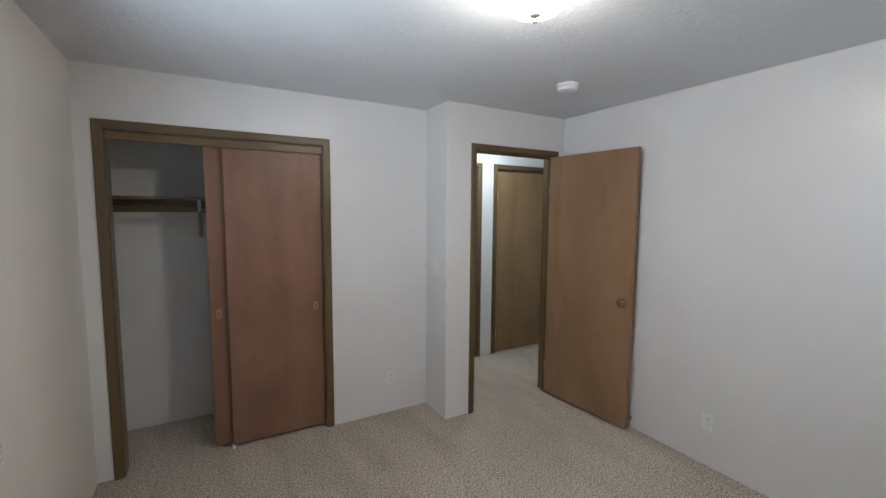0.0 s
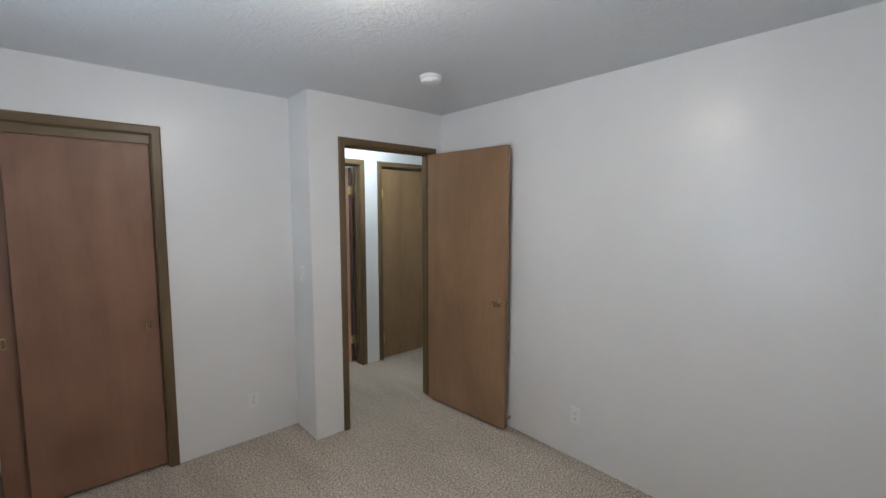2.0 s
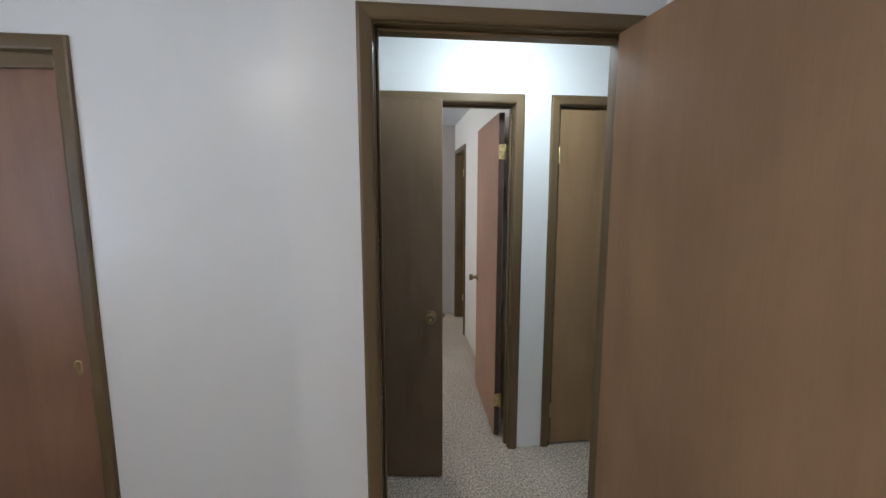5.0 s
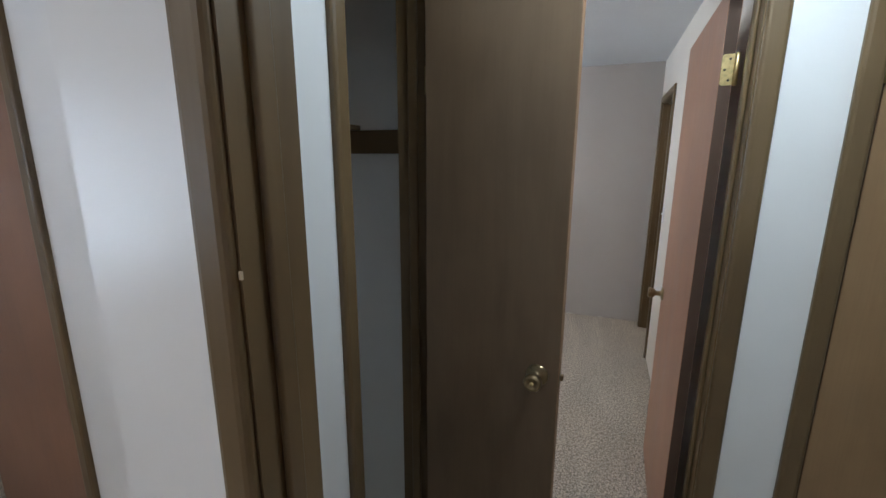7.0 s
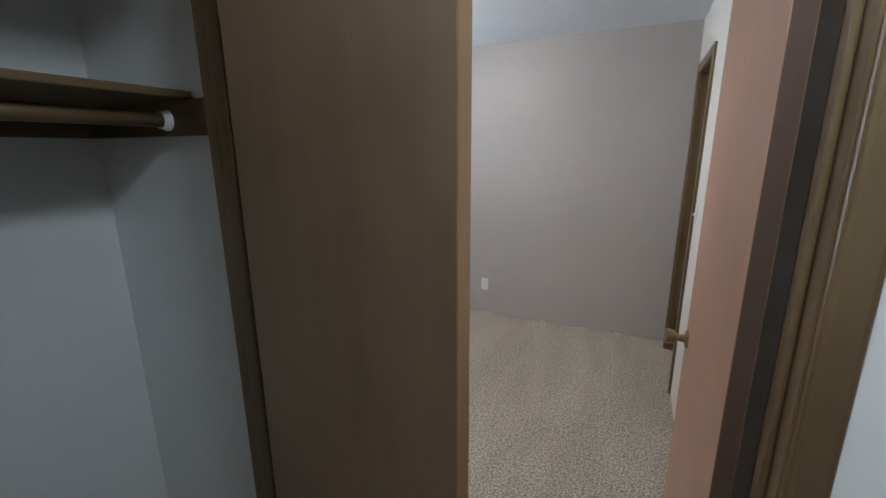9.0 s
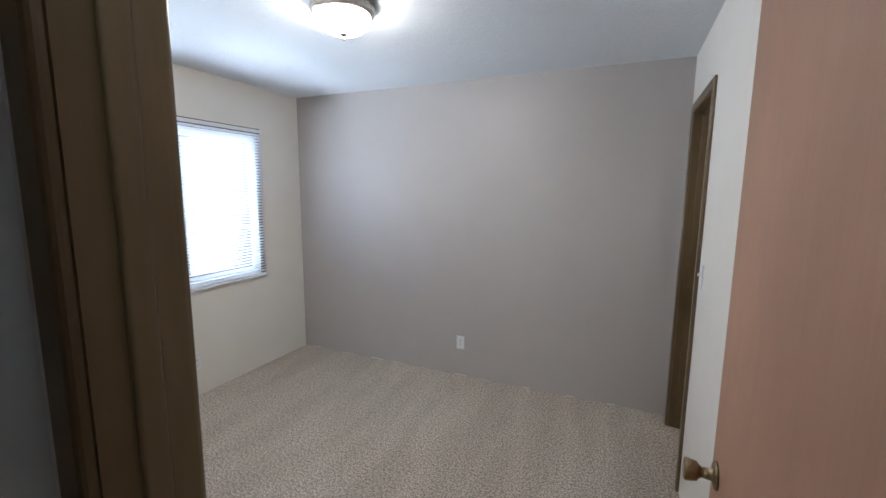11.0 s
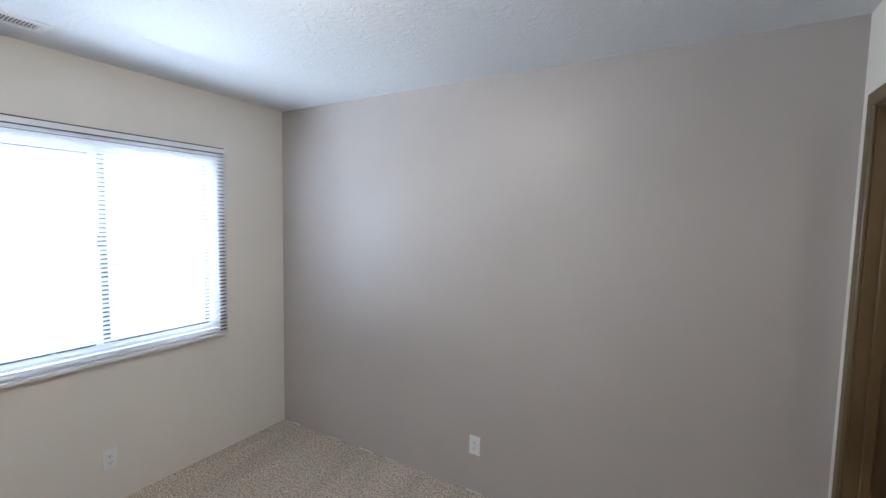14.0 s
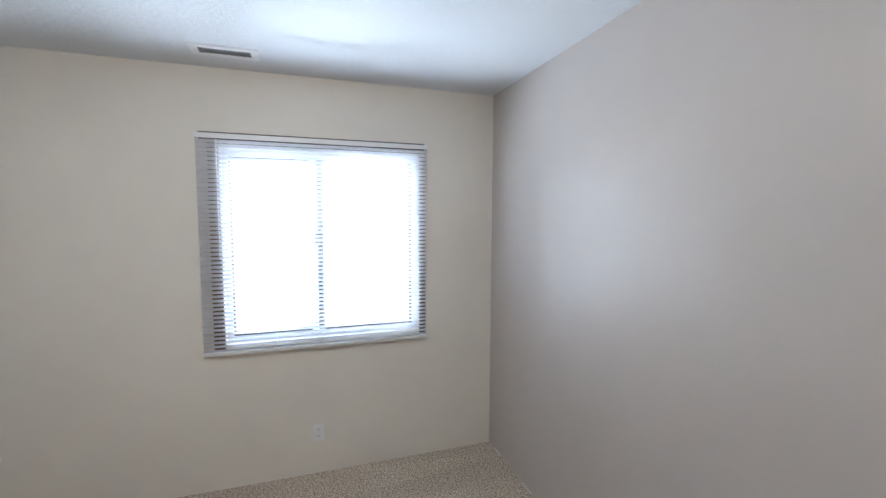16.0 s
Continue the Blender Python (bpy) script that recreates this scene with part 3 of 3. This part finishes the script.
smoke = thing("smoke_detector", (2.103, 1.982, H), "round white smoke detector on the ceiling", "smoke detector")
part("base", lathe(bmesh.new(), [(0, 0), (0.068, 0), (0.068, -0.010), (0.064, -0.013), (0, -0.013)], steps=36), PLASTIC, smoke, smooth=True)
part("cover", lathe(bmesh.new(), [(0, -0.013), (0.061, -0.013), (0.060, -0.034), (0.054, -0.041), (0.030, -0.044), (0, -0.044)], steps=36), PLASTIC, smoke, smooth=True)
for i in range(18):
    part("vent_slot", B(0.0585, 0.0612, -0.0035, 0.0035, -0.030, -0.020), VINYL, smoke, m=pose(0, 0, 0, 0, 0, i * 20))
part("test_button", lathe(bmesh.new(), [(0, -0.043), (0.010, -0.043), (0.009, -0.046), (0, -0.046)], pose(0.025, 0, 0), 16), VINYL, smoke, smooth=True)

vent = thing("ceiling_vent", (-0.284, 5.158, H), "white steel ceiling air register with slanted vanes", "air vent")
bm = bmesh.new()
for a in ((-0.085, -0.045, -0.178, 0.178), (0.045, 0.085, -0.178, 0.178), (-0.045, 0.045, -0.178, -0.140), (-0.045, 0.045, 0.140, 0.178)):
    box(bm, a[0], a[1], a[2], a[3], -0.006, 0.0)
part("face_plate", bm, PLASTIC, vent)
vent.scale = (0.84, 0.86, 1.0)
part("duct", B(-0.0445, 0.0445, -0.1395, 0.1395, -0.0015, -0.0005), DUCT, vent, "dark duct opening")
for i in range(20):
    y = -0.1330 + i * 0.0140
    part("vane", B(-0.045, 0.045, -0.0009, 0.0009, -0.0045, 0.0025), PLASTIC, vent, m=Matrix.Translation((0, y, -0.004)) @ pose(0, 0, 0, 38, 0, 0))
for s in (-1, 1):
    part("screw", lathe(bmesh.new(), [(0, -0.006), (0.004, -0.006), (0.003, -0.0075), (0, -0.008)], pose(0, s * 0.160, 0), 10), VINYL, vent)


# ---- bright overcast distance outside the windows ----
HAZE = glow("overcast_sky_glow", 1.4, (0.93, 0.97, 1.0))
for y in (0.95, 5.64):
    tagged(part("backdrop", B(-3.02, -3.0, y - 2.3, y + 2.3, -1.5, 4.6), HAZE), "plain white overcast sky outside", "sky", kind="structure")


# ---- windows ----
def sliding_window(name, o, label):
    y0, y1, z0, z1 = o
    x = XW - 0.085
    th = thing(name, (x, (y0 + y1) / 2, z0), label, "window", kind="structure")
    m = Matrix.Translation((-x, -(y0 + y1) / 2, -z0))
    f = 0.038
    part("frame_side", B(x - 0.025, x + 0.025, y0, y0 + f, z0, z1, bevel=0.003), VINYL, th, m=m)
    part("frame_side", B(x - 0.025, x + 0.025, y1 - f, y1, z0, z1, bevel=0.003), VINYL, th, m=m)
    part("frame_sill", B(x - 0.025, x + 0.025, y0 + f, y1 - f, z0, z0 + f, bevel=0.003), VINYL, th, m=m)
    part("frame_head", B(x - 0.025, x + 0.025, y0 + f, y1 - f, z1 - f, z1, bevel=0.003), VINYL, th, m=m)
    c = (y0 + y1) / 2 - 0.058
    part("sash_stile", B(x - 0.004, x + 0.020, c - 0.038, c + 0.002, z0 + f, z1 - f, bevel=0.003), VINYL, th, m=m)
    part("meeting_stile", B(x - 0.018, x + 0.022, c + 0.003, c + 0.037, z0 + f, z1 - f, bevel=0.003), WINFRAME, th, m=m)
    part("sash_rail", B(x - 0.004, x + 0.018, y0 + f, c - 0.038, z0 + f, z0 + f + 0.022, bevel=0.002), WINFRAME, th, m=m)
    part("sash_rail", B(x - 0.004, x + 0.018, y0 + f, c - 0.038, z1 - f - 0.022, z1 - f, bevel=0.002), WINFRAME, th, m=m)
    part("window_latch", B(x + 0.022, x + 0.034, c - 0.012, c + 0.012, 1.455, 1.515, bevel=0.003), WINFRAME, th, m=m)
    # dark strips that draw the shade lines round the frame's inner edge
    for a, b in ((y0 + f, c - 0.038), (c + 0.037, y1 - f)):
        part("frame_shade_strip", B(x - 0.006, x + 0.027, a, b, z0 + f - 0.002, z0 + f + 0.009), WINFRAME, th, "dark strip for shade along the window frame", m=m)
        part("frame_shade_strip", B(x - 0.006, x + 0.027, a, b, z1 - f - 0.007, z1 - f + 0.002), WINFRAME, th, "dark strip for shade along the window frame", m=m)
    part("frame_shade_strip", B(x - 0.006, x + 0.027, y1 - f - 0.012, y1 - f + 0.002, z0 + f, z1 - f), WINFRAME, th, "dark strip for shade along the window frame", m=m)
    part("frame_shade_strip", B(x - 0.006, x + 0.027, y0 + f - 0.002, y0 + f + 0.010, z0 + f, z1 - f), WINFRAME, th, "dark strip for shade along the window frame", m=m)
    for a, b, px in ((y0 + f, c - 0.038, x + 0.006), (c + 0.037, y1 - f, x - 0.010)):
        g = part("pane", B(px - 0.002, px + 0.002, a, b, z0 + f, z1 - f), GLASS, th, m=m)
        g.visible_shadow = False
    # stained wood casing on the room side, behind the blind
    xc = XW + 0.0005
    part("side_casing", B(xc, xc + 0.007, y0 - 0.060, y0 - 0.002, z0 - 0.03, z1 + 0.058, bevel=0.003), TRIM, th, "dark brown stained window casing", m=m)
    part("side_casing", B(xc, xc + 0.007, y1 + 0.002, y1 + 0.044, z0 - 0.03, z1 + 0.058, bevel=0.003), TRIM, th, "dark brown stained window casing", m=m)
    part("head_casing", B(xc, xc + 0.007, y0 - 0.001, y1 + 0.001, z1 + 0.002, z1 + 0.058, bevel=0.003), TRIM_Y, th, "dark brown stained window casing", m=m)
    return th


sliding_window("window_1", WB, "white vinyl sliding window behind a mini blind")
sliding_window("window_2", WA, "white vinyl sliding window")


def mini_blind(y0, y1, ztop, zbot, x, label):
    th = thing("mini_blind", (x, (y0 + y1) / 2, zbot), label, "window blind")
    hw = (y1 - y0) / 2
    h = ztop - zbot
    bm = bmesh.new()
    for a in ((-0.016, -0.014, -0.028, 0.0), (0.014, 0.016, -0.028, 0.0), (-0.014, 0.014, -0.028, -0.026)):
        box(bm, a[0], a[1], -hw, hw, h + a[2], h + a[3])
    part("headrail", bm, PLASTIC, th, "white steel headrail")
    for s in (-1, 1):
        part("bracket", B(-0.021, 0.018, s * (hw + 0.001) - 0.001, s * (hw + 0.001) + 0.001, h - 0.031, h + 0.003), PLASTIC, th)
    # near-black strips put in for the shade lines above and below the headrail
    part("headrail_shade_strip", B(-0.012, 0.0175, -hw + 0.02, hw - 0.02, h + 0.0010, h + 0.0055), DARK, th, "dark strip standing in for shade above the headrail")
    part("headrail_shade_strip", B(-0.012, 0.0150, -hw + 0.02, hw - 0.02, h - 0.0335, h - 0.0285), DARK, th, "dark strip standing in for shade under the headrail")
    part("bottom_rail", B(-0.012, 0.012, -hw, hw, 0.0, 0.018, bevel=0.003), PLASTIC, th, "white bottom rail")
    n = 50
    sec = [(-0.0125, 0.0), (-0.0065, 0.0016), (0.0, 0.0021), (0.0065, 0.0016), (0.0125, 0.0)]
    bm = bmesh.new()
    a = [bm.verts.new((p, -hw, q)) for p, q in sec]
    b = [bm.verts.new((p, hw, q)) for p, q in sec]
    a2 = [bm.verts.new((p, -hw, q - 0.0006)) for p, q in sec]
    b2 = [bm.verts.new((p, hw, q - 0.0006)) for p, q in sec]
    for i in range(4):
        bm.faces.new((a[i], a[i + 1], b[i + 1], b[i]))
        bm.faces.new((a2[i], b2[i], b2[i + 1], a2[i + 1]))
    bm.faces.new((a[0], b[0], b2[0], a2[0]))
    bm.faces.new((a[4], a2[4], b2[4], b[4]))
    bmesh.ops.transform(bm, matrix=pose(0, 0, 0, 0, SLAT_TILT, 0), verts=bm.verts)
    first = part("slat", bm, SLAT, th)
    pitch = (h - 0.028 - 0.014 - 0.026) / (n - 1)
    for i in range(n):
        s = first if i == 0 else new("slat", first.data)
        s.parent = th
        s.location = (random.uniform(-0.0006, 0.0006), 0, 0.027 + i * pitch)
        s.rotation_euler = (0, radians(random.uniform(-2.0, 2.0)), 0)
    for k in range(5):
        yy = -hw + 0.13 + k * (2 * hw - 0.26) / 4
        for xx in (-0.0128, 0.0128):
            part("ladder_cord", B(xx - 0.0007, xx + 0.0007, yy - 0.0009, yy + 0.0009, 0.012, h - 0.026), PLASTIC, th)
    wand = lathe(bmesh.new(), [(0, 0), (0.0045, 0), (0.0045, 0.66), (0.003, 0.665), (0, 0.665)], pose(0.026, -hw + 0.105, h - 0.70), 8)
    part("tilt_wand", wand, VINYL, th, "thin grey plastic tilt wand", smooth=True)
    return th


SLAT_TILT = -47.0
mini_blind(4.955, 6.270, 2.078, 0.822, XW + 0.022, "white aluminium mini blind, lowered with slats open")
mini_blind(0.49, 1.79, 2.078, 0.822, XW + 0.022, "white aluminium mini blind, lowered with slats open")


# ---- small details ----
stopper = thing("door_stopper", (XA, 1.935, 0.075), "spring door stopper with white rubber tip", "door stopper")
R90 = pose(0, 0, 0, 0, -90, 0)
part("base", lathe(bmesh.new(), [(0, 0), (0.012, 0), (0.011, 0.006), (0, 0.007)], R90, 16), NICKEL, stopper, smooth=True)
spring = [(0.0, 0.006)]
for i in range(12):
    spring += [(0.0055, 0.006 + i * 0.0034), (0.0042, 0.0077 + i * 0.0034)]
part("spring", lathe(bmesh.new(), spring + [(0.0, 0.047)], R90, 12), NICKEL, stopper)
part("tip", lathe(bmesh.new(), [(0, 0.046), (0.007, 0.046), (0.0075, 0.056), (0.005, 0.060), (0, 0.060)], R90, 14), RUBBER, stopper, "white rubber tip", smooth=True)

# ragged caulk and paint line where the carpet meets the taupe wall
bm = bmesh.new()
rng = random.Random(5)
x = XW + 0.10
while x < 2.55:
    w = rng.uniform(0.03, 0.13)
    box(bm, x, x + w, YN - rng.uniform(0.003, 0.006), YN - 0.0005, -0.002, rng.uniform(0.003, 0.008))
    x += w + rng.uniform(0.08, 0.32)
tagged(part("caulk_line", bm, CAULK), "ragged white caulk along the carpet edge", "trim", kind="structure")

# chips in the stained jambs
frame_a = bpy.data.objects["door_frame_1"]
for x, y, z, h in ((DA[0] + 0.0005, YD - 0.0015, 1.455, 0.010), (DA[0] + 0.0008, YD - 0.0015, 0.93, 0.006)):
    part("chip", B(x - 0.002, x + 0.0025, y - 0.0012, y + 0.002, z - h / 2, z + h / 2, bevel=0.0006), RAW, frame_a, "pale chip in the stain", m=Matrix.Translation(-frame_a.location))
